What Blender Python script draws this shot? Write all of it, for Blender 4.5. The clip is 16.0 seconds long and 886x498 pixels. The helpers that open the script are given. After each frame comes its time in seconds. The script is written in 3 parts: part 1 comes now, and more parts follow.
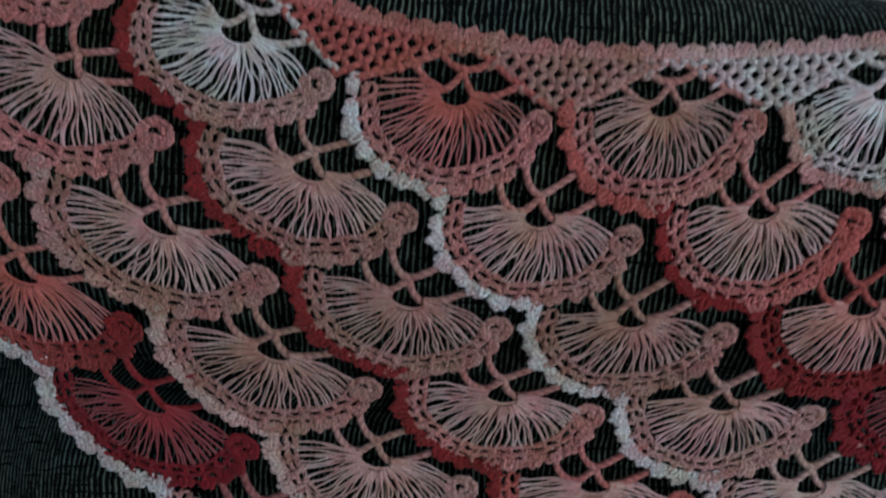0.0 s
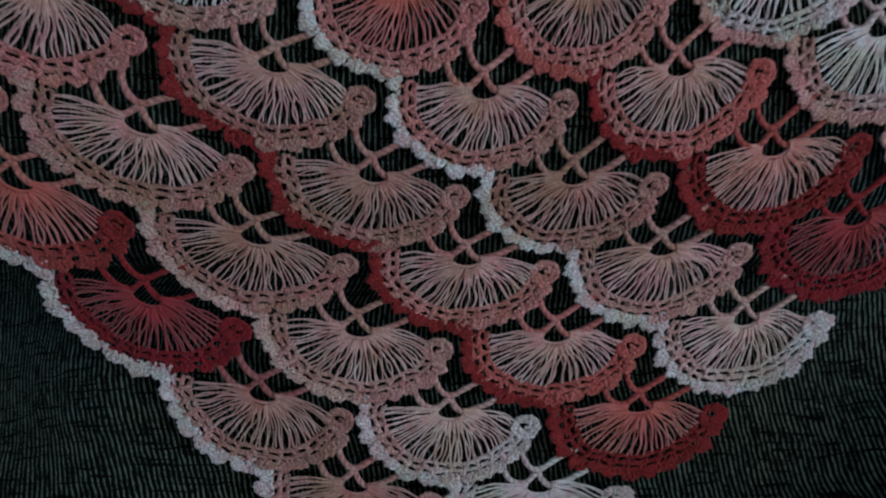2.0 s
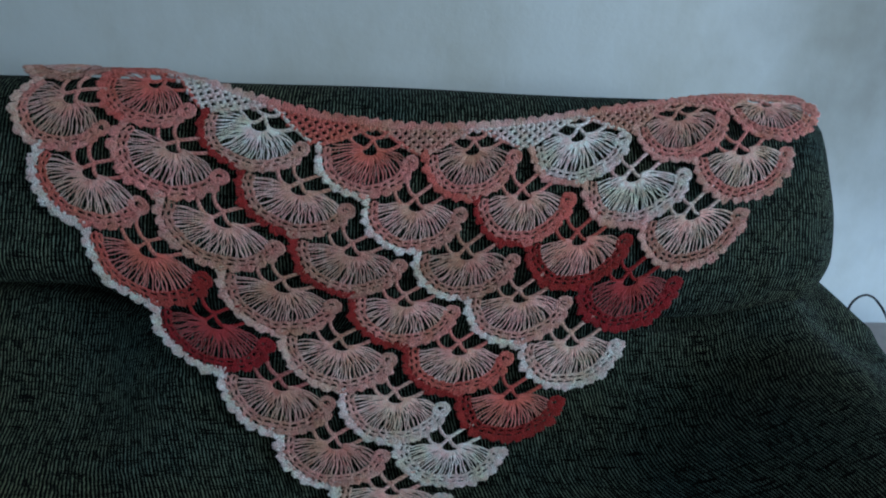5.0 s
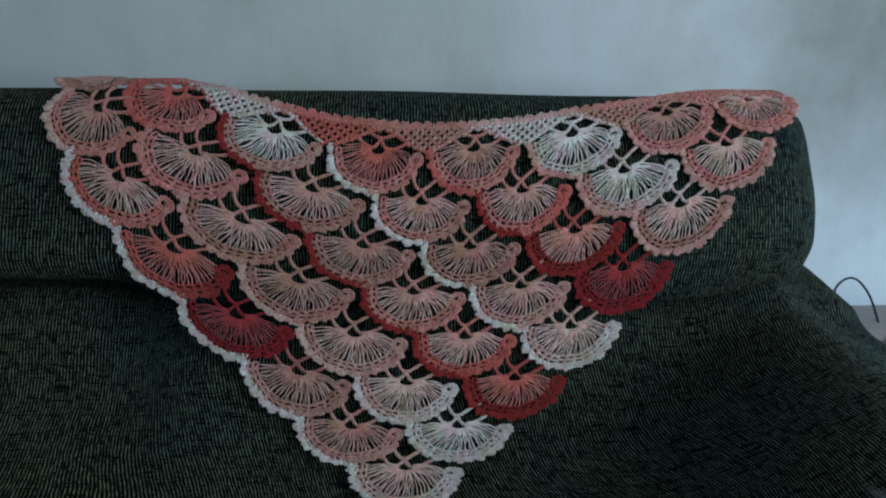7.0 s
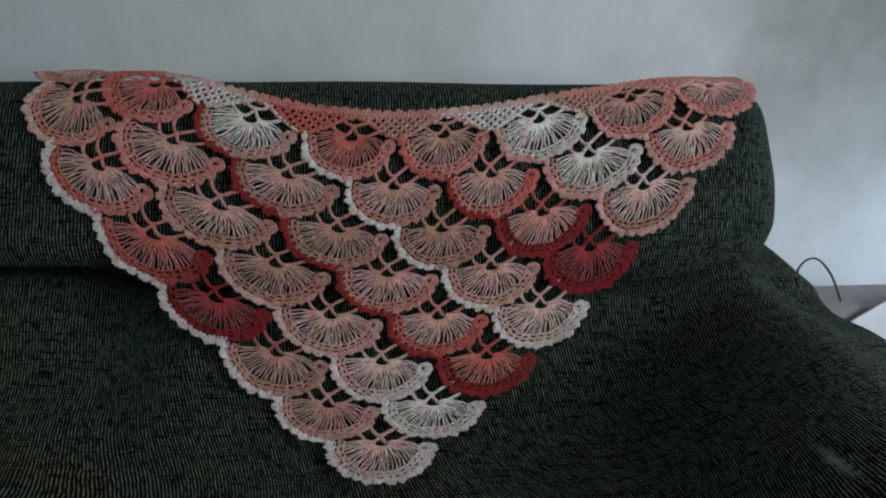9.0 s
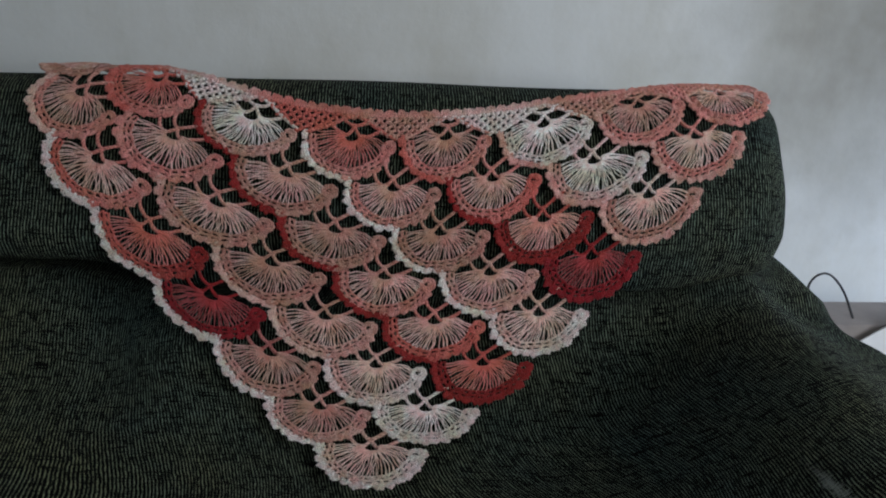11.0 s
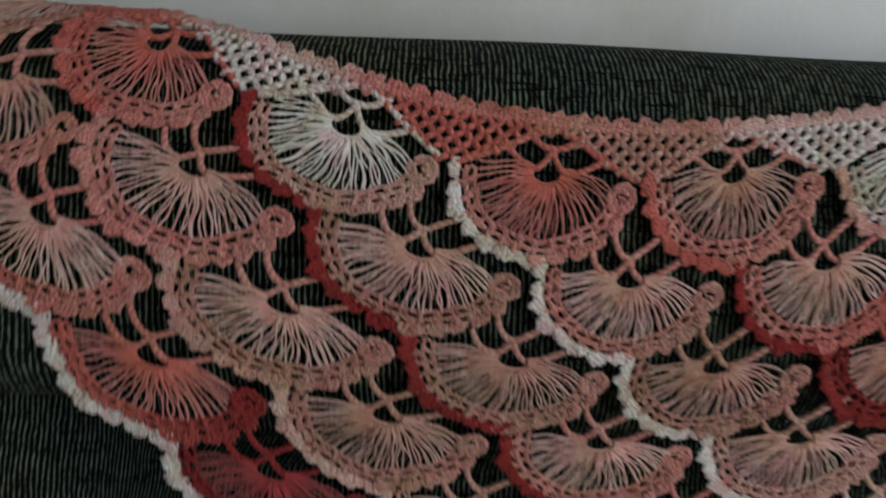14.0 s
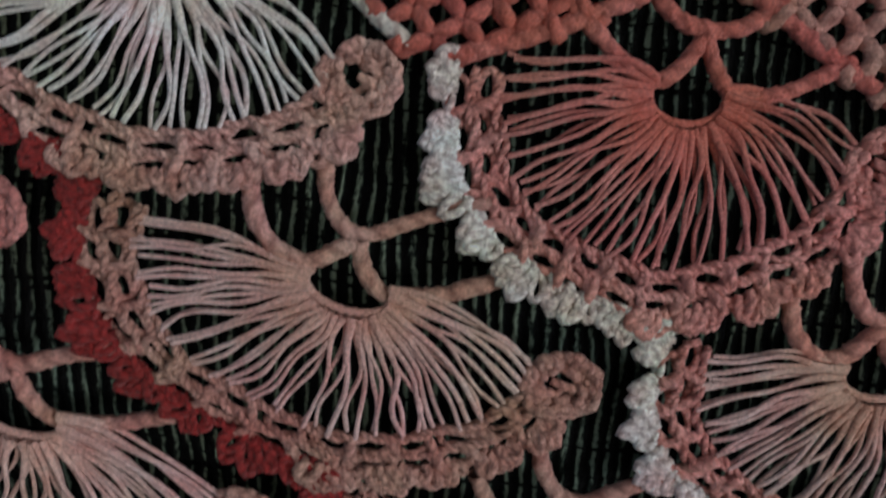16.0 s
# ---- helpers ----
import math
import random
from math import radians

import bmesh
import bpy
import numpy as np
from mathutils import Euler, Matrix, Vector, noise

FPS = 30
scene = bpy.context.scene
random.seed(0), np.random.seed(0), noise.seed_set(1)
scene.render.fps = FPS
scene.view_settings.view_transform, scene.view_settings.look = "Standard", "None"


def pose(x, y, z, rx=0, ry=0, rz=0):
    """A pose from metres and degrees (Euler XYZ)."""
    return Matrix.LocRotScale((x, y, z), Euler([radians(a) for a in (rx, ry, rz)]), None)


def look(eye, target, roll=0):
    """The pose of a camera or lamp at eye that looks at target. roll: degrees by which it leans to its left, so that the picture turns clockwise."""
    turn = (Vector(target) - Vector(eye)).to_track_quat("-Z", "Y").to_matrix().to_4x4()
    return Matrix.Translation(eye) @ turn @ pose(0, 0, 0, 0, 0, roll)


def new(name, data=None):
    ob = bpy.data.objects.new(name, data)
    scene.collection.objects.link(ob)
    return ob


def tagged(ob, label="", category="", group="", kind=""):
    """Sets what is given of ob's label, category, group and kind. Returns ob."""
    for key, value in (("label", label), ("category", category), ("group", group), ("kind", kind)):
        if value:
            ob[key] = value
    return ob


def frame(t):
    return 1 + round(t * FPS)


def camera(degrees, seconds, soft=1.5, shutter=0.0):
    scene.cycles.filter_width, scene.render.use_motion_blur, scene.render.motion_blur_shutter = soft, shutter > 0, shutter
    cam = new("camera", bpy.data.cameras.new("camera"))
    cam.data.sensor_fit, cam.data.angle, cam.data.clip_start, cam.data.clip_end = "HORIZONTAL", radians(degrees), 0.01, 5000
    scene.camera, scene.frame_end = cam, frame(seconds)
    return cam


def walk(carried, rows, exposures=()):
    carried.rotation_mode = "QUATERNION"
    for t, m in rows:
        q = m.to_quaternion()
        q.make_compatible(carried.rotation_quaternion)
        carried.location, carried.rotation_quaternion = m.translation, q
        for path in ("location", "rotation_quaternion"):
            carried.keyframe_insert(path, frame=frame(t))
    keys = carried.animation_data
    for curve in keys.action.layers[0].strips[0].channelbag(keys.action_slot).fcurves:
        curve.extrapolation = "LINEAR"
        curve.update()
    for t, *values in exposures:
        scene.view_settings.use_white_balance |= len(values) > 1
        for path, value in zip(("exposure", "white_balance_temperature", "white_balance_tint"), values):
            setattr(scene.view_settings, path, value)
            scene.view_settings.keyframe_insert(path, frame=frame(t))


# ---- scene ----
cam = camera(64.0, 16.0, soft=2.1, shutter=0.4)
PATH = [
    (0, (-0.072, -0.518, 1.042), (-0.061, 1.196, -0.021), 5.1),
    (0.5, (-0.084, -0.511, 0.997), (-0.032, 1.159, -0.121), 4.3),
    (1, (-0.077, -0.526, 0.992), (0.065, 1.101, -0.177), 3.8),
    (1.5, (-0.071, -0.559, 0.979), (0.076, 1.054, -0.197), 2.0),
    (2, (-0.061, -0.614, 1.000), (0.028, 1.064, -0.092), 1.5),
    (2.5, (-0.026, -0.690, 1.016), (0.006, 1.016, -0.021), 2.8),
    (3, (-0.040, -0.734, 1.015), (0.018, 1.007, 0.035), 0.8),
    (3.2, (-0.048, -0.754, 1.042), (0.062, 1.011, 0.138), 0.5),
    (3.5, (-0.068, -0.785, 1.104), (0.110, 1.016, 0.255), 0.6),
    (3.8, (-0.059, -0.827, 1.146), (0.107, 0.958, 0.296), 0.8),
    (4, (-0.048, -0.870, 1.136), (0.075, 0.920, 0.251), 2.8),
    (4.2, (-0.030, -0.919, 1.128), (0.121, 0.889, 0.282), 4.1),
    (6.3, (-0.105, -1.079, 1.129), (0.136, 0.772, 0.405), 1.2),
    (6.5, (-0.096, -1.080, 1.132), (0.081, 0.770, 0.392), 1.8),
    (7, (-0.064, -1.119, 1.127), (0.107, 0.738, 0.402), 1.7),
    (7.5, (-0.047, -1.164, 1.125), (0.130, 0.683, 0.375), 1.2),
    (8, (-0.039, -1.171, 1.121), (0.093, 0.685, 0.386), 1.1),
    (8.5, (-0.042, -1.165, 1.114), (0.126, 0.694, 0.388), 0.7),
    (9, (-0.040, -1.167, 1.113), (0.160, 0.690, 0.394), 1.2),
    (9.2, (-0.037, -1.169, 1.103), (0.175, 0.696, 0.412), 1.4),
    (11.3, (-0.002, -1.152, 1.117), (0.137, 0.704, 0.384), 2.4),
    (11.5, (-0.042, -1.155, 1.124), (0.156, 0.689, 0.363), 2.7),
    (12, (-0.070, -1.116, 1.119), (0.118, 0.717, 0.327), 2.8),
    (12.3, (-0.108, -1.047, 1.111), (0.047, 0.774, 0.385), 0.9),
    (12.5, (-0.138, -1.035, 1.131), (-0.023, 0.812, 0.347), 1.1),
    (12.8, (-0.168, -0.969, 1.102), (-0.085, 0.864, 0.268), 1.6),
    (13, (-0.147, -0.913, 1.104), (-0.098, 0.898, 0.239), 1.9),
    (13.2, (-0.141, -0.836, 1.070), (-0.080, 0.962, 0.275), 2.3),
    (13.5, (-0.113, -0.715, 1.105), (-0.159, 1.058, 0.157), 2.3),
    (13.7, (-0.120, -0.654, 1.080), (-0.206, 1.115, 0.113), 2.5),
    (14, (-0.174, -0.544, 1.088), (-0.090, 1.200, 0.102), 3.2),
    (14.2, (-0.186, -0.475, 1.107), (-0.157, 1.215, 0.071), -0.1),
    (14.5, (-0.193, -0.398, 1.089), (-0.094, 1.237, -0.034), 1.6),
    (14.8, (-0.168, -0.344, 1.018), (-0.151, 1.265, -0.195), 2.5),
    (15, (-0.166, -0.302, 0.983), (-0.134, 1.284, -0.308), 5.6),
    (15.2, (-0.157, -0.271, 0.966), (-0.087, 1.305, -0.316), 6.6),
    (15.5, (-0.151, -0.246, 0.948), (-0.094, 1.337, -0.351), 6.2),
    (16, (-0.144, -0.226, 0.958), (-0.116, 1.476, -0.359), 3.8),
]
EXPOSURES = [(0.0, 0.0, 5600, 7), (1.5, -0.14, 5550, 8), (3.0, -0.14, 5150, 0), (4.2, 0.06, 5150, -3), (7.0, 0.10, 5350, -3), (9.0, 0.14, 6050, 4), (12.5, 0.16, 6500, 9), (13.5, 0.1, 6700, 9), (14.5, 0.40, 6750, 6), (15.2, 0.2, 6800, 10), (16.0, 0.22, 6350, 9)]

walk(cam, [(t, look(eye, target, roll)) for t, eye, target, roll in PATH], EXPOSURES)

# ---------------------------------------------------------------- world, light
world = bpy.data.worlds.new("world")
scene.world = world
world.use_nodes = True
wn = world.node_tree.nodes
sky = wn.new("ShaderNodeTexSky")
sky.sky_type, sky.sun_disc = "NISHITA", False
sky.sun_elevation, sky.sun_rotation = radians(35), radians(60)
world.node_tree.links.new(sky.outputs[0], wn["Background"].inputs[0])
wn["Background"].inputs[1].default_value = 0.08


def area_lamp(name, eye, target, w, h, watts, colour):
    data = bpy.data.lights.new(name, "AREA")
    data.shape, data.size, data.size_y, data.energy, data.color = "RECTANGLE", w, h, watts, colour
    ob = new(name, data)
    ob.matrix_world = look(eye, target)
    return ob


# daylight from an unseen window at right; the other three lamps are added fill
area_lamp("window_daylight", (2.24, -1.90, 1.50), (0, 0.0, 0.85), 1.1, 0.95, 37.0, (0.92, 0.96, 1.0))
# Added fill from across the room for the shawl's face.
area_lamp("front_fill", (0.6, -3.1, 1.95), (0.0, 0.0, 0.9), 1.5, 0.9, 10.0, (1.0, 0.97, 0.93))
# Added low blue lamp for the glow on the wall beyond the arm.
area_lamp("low_right_fill", (2.24, -0.20, 0.72), (0.9, 0.3, 0.62), 0.6, 0.7, 11.0, (0.50, 0.68, 1.0))
# Added weak blue lamp for the tint on the sofa's left.
area_lamp("side_fill", (-2.34, -0.75, 1.15), (-0.3, -0.7, 0.3), 0.9, 1.1, 3.6, (0.40, 0.70, 1.0))


# ---------------------------------------------------------------- materials
def material(name, rough=0.8):
    m = bpy.data.materials.new(name)
    m.use_nodes = True
    b = m.node_tree.nodes["Principled BSDF"]
    b.inputs["Roughness"].default_value = rough
    return m, m.node_tree.nodes, m.node_tree.links, b


def tex_noise(n, l, vec, scale, detail=3.0, rough=0.6):
    t = n.new("ShaderNodeTexNoise")
    t.inputs["Scale"].default_value, t.inputs["Detail"].default_value, t.inputs["Roughness"].default_value = scale, detail, rough
    l.new(vec, t.inputs["Vector"])
    return t.outputs["Fac"]


def ramp(n, l, fac, *stops):
    r = n.new("ShaderNodeValToRGB")
    e = r.color_ramp.elements
    while len(e) < len(stops):
        e.new(0.5)
    for el, (p, c) in zip(e, stops):
        el.position, el.color = p, (*c, 1)
    l.new(fac, r.inputs[0])
    return r.outputs[0]


def mixed(n, l, kind, fac, a, b):
    m = n.new("ShaderNodeMix")
    m.data_type, m.blend_type = "RGBA", kind
    for socket, v in ((m.inputs[0], fac), (m.inputs[6], a), (m.inputs[7], b)):
        if isinstance(v, (int, float)):
            socket.default_value = v
        elif isinstance(v, tuple):
            socket.default_value = (*v, 1)
        else:
            l.new(v, socket)
    return m.outputs[2]


def maths(n, l, op, a, b=0.0):
    m = n.new("ShaderNodeMath")
    m.operation = op
    for socket, v in zip(m.inputs, (a, b)):
        if isinstance(v, (int, float)):
            socket.default_value = v
        else:
            l.new(v, socket)
    return m.outputs[0]


def bumped(n, l, b, height, strength, distance):
    k = n.new("ShaderNodeBump")
    k.inputs["Strength"].default_value, k.inputs["Distance"].default_value = strength, distance
    l.new(height, k.inputs["Height"])
    l.new(k.outputs[0], b.inputs["Normal"])


def scaled(n, l, vec, sx, sy, sz=1.0):
    m = n.new("ShaderNodeMapping")
    m.inputs["Scale"].default_value = (sx, sy, sz)
    l.new(vec, m.inputs["Vector"])
    return m.outputs[0]


def yarn_material():
    m, n, l, b = material("cotton_yarn", 0.92)
    dye = n.new("ShaderNodeAttribute")
    dye.attribute_name = "dye"
    pos = n.new("ShaderNodeTexCoord").outputs["Object"]
    mottled = ramp(n, l, tex_noise(n, l, pos, 85, 2), (0.3, (0.90, 0.70, 0.67)), (0.7, (1.10, 1.14, 1.14)))
    fine = ramp(n, l, tex_noise(n, l, pos, 900, 2), (0.3, (0.74, 0.71, 0.71)), (0.7, (1.24, 1.25, 1.25)))
    patchy = ramp(n, l, tex_noise(n, l, pos, 26, 2), (0.34, (0.92, 0.93, 0.80)), (0.5, (1.0, 1.0, 1.0)), (0.66, (1.06, 0.90, 0.95)))
    col = mixed(n, l, "MULTIPLY", 1.0, dye.outputs["Color"], mottled)
    col = mixed(n, l, "MULTIPLY", 1.0, col, patchy)
    # grooves between the twisted plies, frayed by loose fibres
    twist = n.new("ShaderNodeAttribute")
    twist.attribute_name = "twist"
    fibre = tex_noise(n, l, pos, 520, 3, 0.7)
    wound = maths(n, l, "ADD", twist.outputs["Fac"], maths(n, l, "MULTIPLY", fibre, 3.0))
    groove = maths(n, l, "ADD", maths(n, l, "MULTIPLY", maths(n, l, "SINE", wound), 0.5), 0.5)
    # The grooves' shade is put into the dye as well as the bump.
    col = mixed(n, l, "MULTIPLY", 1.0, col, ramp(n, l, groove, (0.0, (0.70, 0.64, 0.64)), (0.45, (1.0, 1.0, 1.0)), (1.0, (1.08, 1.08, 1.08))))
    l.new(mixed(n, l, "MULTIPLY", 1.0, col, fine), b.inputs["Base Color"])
    relief = maths(n, l, "ADD", maths(n, l, "MULTIPLY", groove, 0.26), tex_noise(n, l, pos, 650, 4, 0.75))
    bumped(n, l, b, relief, 1.0, 0.0022)
    b.inputs["Sheen Weight"].default_value = 0.10
    b.inputs["Specular IOR Level"].default_value = 0.15
    return m


def cover_material():
    """Ribbed stretch chenille: dark cords with pale fibres and short dark slubs across."""
    m, n, l, b = material("ribbed_chenille", 0.95)
    uv = n.new("ShaderNodeUVMap").outputs[0]
    wob = n.new("ShaderNodeVectorMath")
    wob.operation = "MULTIPLY_ADD"
    nz = n.new("ShaderNodeTexNoise")
    nz.inputs["Scale"].default_value = 22
    l.new(uv, nz.inputs["Vector"])
    l.new(nz.outputs["Color"], wob.inputs[0])
    wob.inputs[1].default_value = (0.006, 0.012, 0)
    l.new(uv, wob.inputs[2])
    v = wob.outputs[0]
    wave = n.new("ShaderNodeTexWave")
    wave.wave_type, wave.bands_direction, wave.wave_profile = "BANDS", "X", "SIN"
    wave.inputs["Scale"].default_value, wave.inputs["Distortion"].default_value = 63, 1.9
    wave.inputs["Detail"].default_value, wave.inputs["Detail Scale"].default_value = 2, 1.4
    l.new(v, wave.inputs["Vector"])
    ribs = wave.outputs["Fac"]
    dash = tex_noise(n, l, scaled(n, l, v, 290, 55), 1.0, 4, 0.75)
    cross = tex_noise(n, l, scaled(n, l, v, 60, 420), 1.0, 3, 0.7)
    fuzz = tex_noise(n, l, scaled(n, l, v, 900, 500), 1.0, 2, 0.6)
    slub = tex_noise(n, l, scaled(n, l, v, 21, 330), 1.0, 1, 0.4)
    broad = tex_noise(n, l, uv, 3.2, 4, 0.6)
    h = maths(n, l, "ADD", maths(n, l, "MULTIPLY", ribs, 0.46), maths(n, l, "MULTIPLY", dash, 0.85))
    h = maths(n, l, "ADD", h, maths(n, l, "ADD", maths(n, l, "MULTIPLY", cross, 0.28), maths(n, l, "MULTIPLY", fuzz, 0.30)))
    # Pale fibres on the cords; the gaps' shade is painted in as near-black.
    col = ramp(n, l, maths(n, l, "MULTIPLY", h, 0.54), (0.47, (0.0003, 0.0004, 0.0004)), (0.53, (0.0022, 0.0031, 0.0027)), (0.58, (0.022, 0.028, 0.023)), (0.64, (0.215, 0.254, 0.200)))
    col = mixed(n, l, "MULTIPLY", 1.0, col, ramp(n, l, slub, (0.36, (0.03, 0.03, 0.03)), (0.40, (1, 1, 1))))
    col = mixed(n, l, "MULTIPLY", 1.0, col, ramp(n, l, broad, (0.3, (0.60, 0.80, 0.92)), (0.7, (1.22, 1.10, 0.80))))
    # a narrow pale streak on the arm, its edge broken up by the cross noise
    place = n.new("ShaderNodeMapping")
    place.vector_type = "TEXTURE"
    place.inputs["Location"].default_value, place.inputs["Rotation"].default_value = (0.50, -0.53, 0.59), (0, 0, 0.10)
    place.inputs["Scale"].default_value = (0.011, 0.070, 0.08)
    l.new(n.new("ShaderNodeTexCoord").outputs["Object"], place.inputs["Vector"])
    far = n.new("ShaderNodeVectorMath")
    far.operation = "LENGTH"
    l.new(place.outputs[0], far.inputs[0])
    pale_streak = maths(n, l, "ADD", maths(n, l, "MULTIPLY", far.outputs["Value"], 0.35), maths(n, l, "MULTIPLY", cross, 0.8))
    col = mixed(n, l, "MIX", ramp(n, l, pale_streak, (0.42, (1, 1, 1)), (0.62, (0, 0, 0))), col, (0.26, 0.29, 0.26))
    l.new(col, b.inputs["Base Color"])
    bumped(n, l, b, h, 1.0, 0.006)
    b.inputs["Specular IOR Level"].default_value = 0.1
    b.inputs["Sheen Weight"].default_value, b.inputs["Sheen Roughness"].default_value = 0.02, 0.35
    return m


def plain(name, colour, rough=0.8, scale=6.0, amount=0.12, bump=0.0):
    m, n, l, b = material(name, rough)
    pos = n.new("ShaderNodeTexCoord").outputs["Object"]
    lo, hi = tuple(c * (1 - amount) for c in colour), tuple(min(1, c * (1 + amount)) for c in colour)
    f = tex_noise(n, l, pos, scale, 5)
    l.new(ramp(n, l, f, (0.3, lo), (0.7, hi)), b.inputs["Base Color"])
    if bump:
        bumped(n, l, b, tex_noise(n, l, pos, scale * 25, 4), bump, 0.002)
    return m


def wall_material(name, lo, hi):
    m, n, l, b = material(name, 0.7)
    pos = n.new("ShaderNodeTexCoord").outputs["Object"]
    smudge = ramp(n, l, tex_noise(n, l, scaled(n, l, pos, 1.0, 1.0, 0.6), 2.6, 5, 0.65), (0.32, lo), (0.55, hi))
    # Soft dark patch at right: brown smudge and shade painted into the colour.
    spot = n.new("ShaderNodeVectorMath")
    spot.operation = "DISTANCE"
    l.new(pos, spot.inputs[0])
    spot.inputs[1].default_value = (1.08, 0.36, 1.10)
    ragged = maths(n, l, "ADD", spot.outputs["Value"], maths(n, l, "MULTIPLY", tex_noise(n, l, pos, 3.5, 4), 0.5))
    smudge_shade = ramp(n, l, ragged, (0.36, (0.38, 0.36, 0.32)), (0.80, (1, 1, 1)))
    l.new(mixed(n, l, "MULTIPLY", 1.0, smudge, smudge_shade), b.inputs["Base Color"])
    bumped(n, l, b, tex_noise(n, l, pos, 90, 4), 0.25, 0.002)
    return m


YARN, COVER = yarn_material(), cover_material()
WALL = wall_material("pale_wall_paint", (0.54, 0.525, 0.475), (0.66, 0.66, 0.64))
# Brown for the walls out of view, kept dark to cut bounced light.
DIM_WALL = wall_material("low_bounce_wall", (0.16, 0.13, 0.10), (0.24, 0.20, 0.16))
PAINT = plain("white_paint", (0.78, 0.77, 0.74), 0.5)
# Unseen ceiling, toned down from white to cut bounce light.
CEILING = plain("ceiling_paint", (0.52, 0.51, 0.49), 0.8)
FLOOR = plain("floor_tile", (0.22, 0.19, 0.16), 0.4, 4.0, 0.15, 0.1)
PAPER = plain("white_paper", (0.80, 0.80, 0.82), 0.75, 20.0, 0.06, 0.2)
KRAFT = plain("grey_card", (0.30, 0.27, 0.262), 0.8, 25.0, 0.1, 0.2)
BLACK = plain("black_cord", (0.012, 0.012, 0.013), 0.6, 60.0, 0.2)
FOOT = plain("dark_wood", (0.06, 0.04, 0.03), 0.5, 30.0, 0.2)


# ---------------------------------------------------------------- mesh helpers
def mesh_object(name, verts, quads, mat, parent=None, dye=None, uv=None, label="", twist=None):
    verts, quads = np.asarray(verts, np.float32), np.asarray(quads, np.int32)
    me = bpy.data.meshes.new(name)
    me.vertices.add(len(verts))
    me.vertices.foreach_set("co", verts.ravel())
    me.loops.add(quads.size)
    me.loops.foreach_set("vertex_index", quads.ravel())
    me.polygons.add(len(quads))
    me.polygons.foreach_set("loop_start", np.arange(0, quads.size, 4, dtype=np.int32))
    me.polygons.foreach_set("use_smooth", np.ones(len(quads), bool))
    if dye is not None:
        col = me.attributes.new("dye", "FLOAT_COLOR", "POINT")
        col.data.foreach_set("color", np.c_[dye, np.ones(len(dye))].astype(np.float32).ravel())
    if twist is not None:
        ply = me.attributes.new("twist", "FLOAT", "POINT")
        ply.data.foreach_set("value", np.asarray(twist, np.float32))
    if uv is not None:
        layer = me.uv_layers.new(name="cloth")
        layer.data.foreach_set("uv", np.asarray(uv, np.float32)[quads.ravel()].ravel())
    me.update(calc_edges=True)
    me.validate()
    me.materials.append(mat)
    ob = new(name, me)
    ob.parent = parent
    return tagged(ob, label)


def part(name, bm, mat, parent=None, label="", smooth=False):
    me = bpy.data.meshes.new(name)
    bm.normal_update()
    for f in bm.faces:
        f.smooth = smooth
    bm.to_mesh(me)
    bm.free()
    me.materials.append(mat)
    ob = new(name, me)
    ob.parent = parent
    return tagged(ob, label)


def box(bm, lo, hi, bevel=0.0):
    made = bmesh.ops.create_cube(bm, size=1.0)["verts"]
    for v in made:
        v.co = [l + (c + 0.5) * (h - l) for c, l, h in zip(v.co, lo, hi)]
    if bevel:
        edges = list({e for v in made for e in v.link_edges})
        bmesh.ops.bevel(bm, geom=edges, offset=bevel, segments=2, affect="EDGES")
    return bm


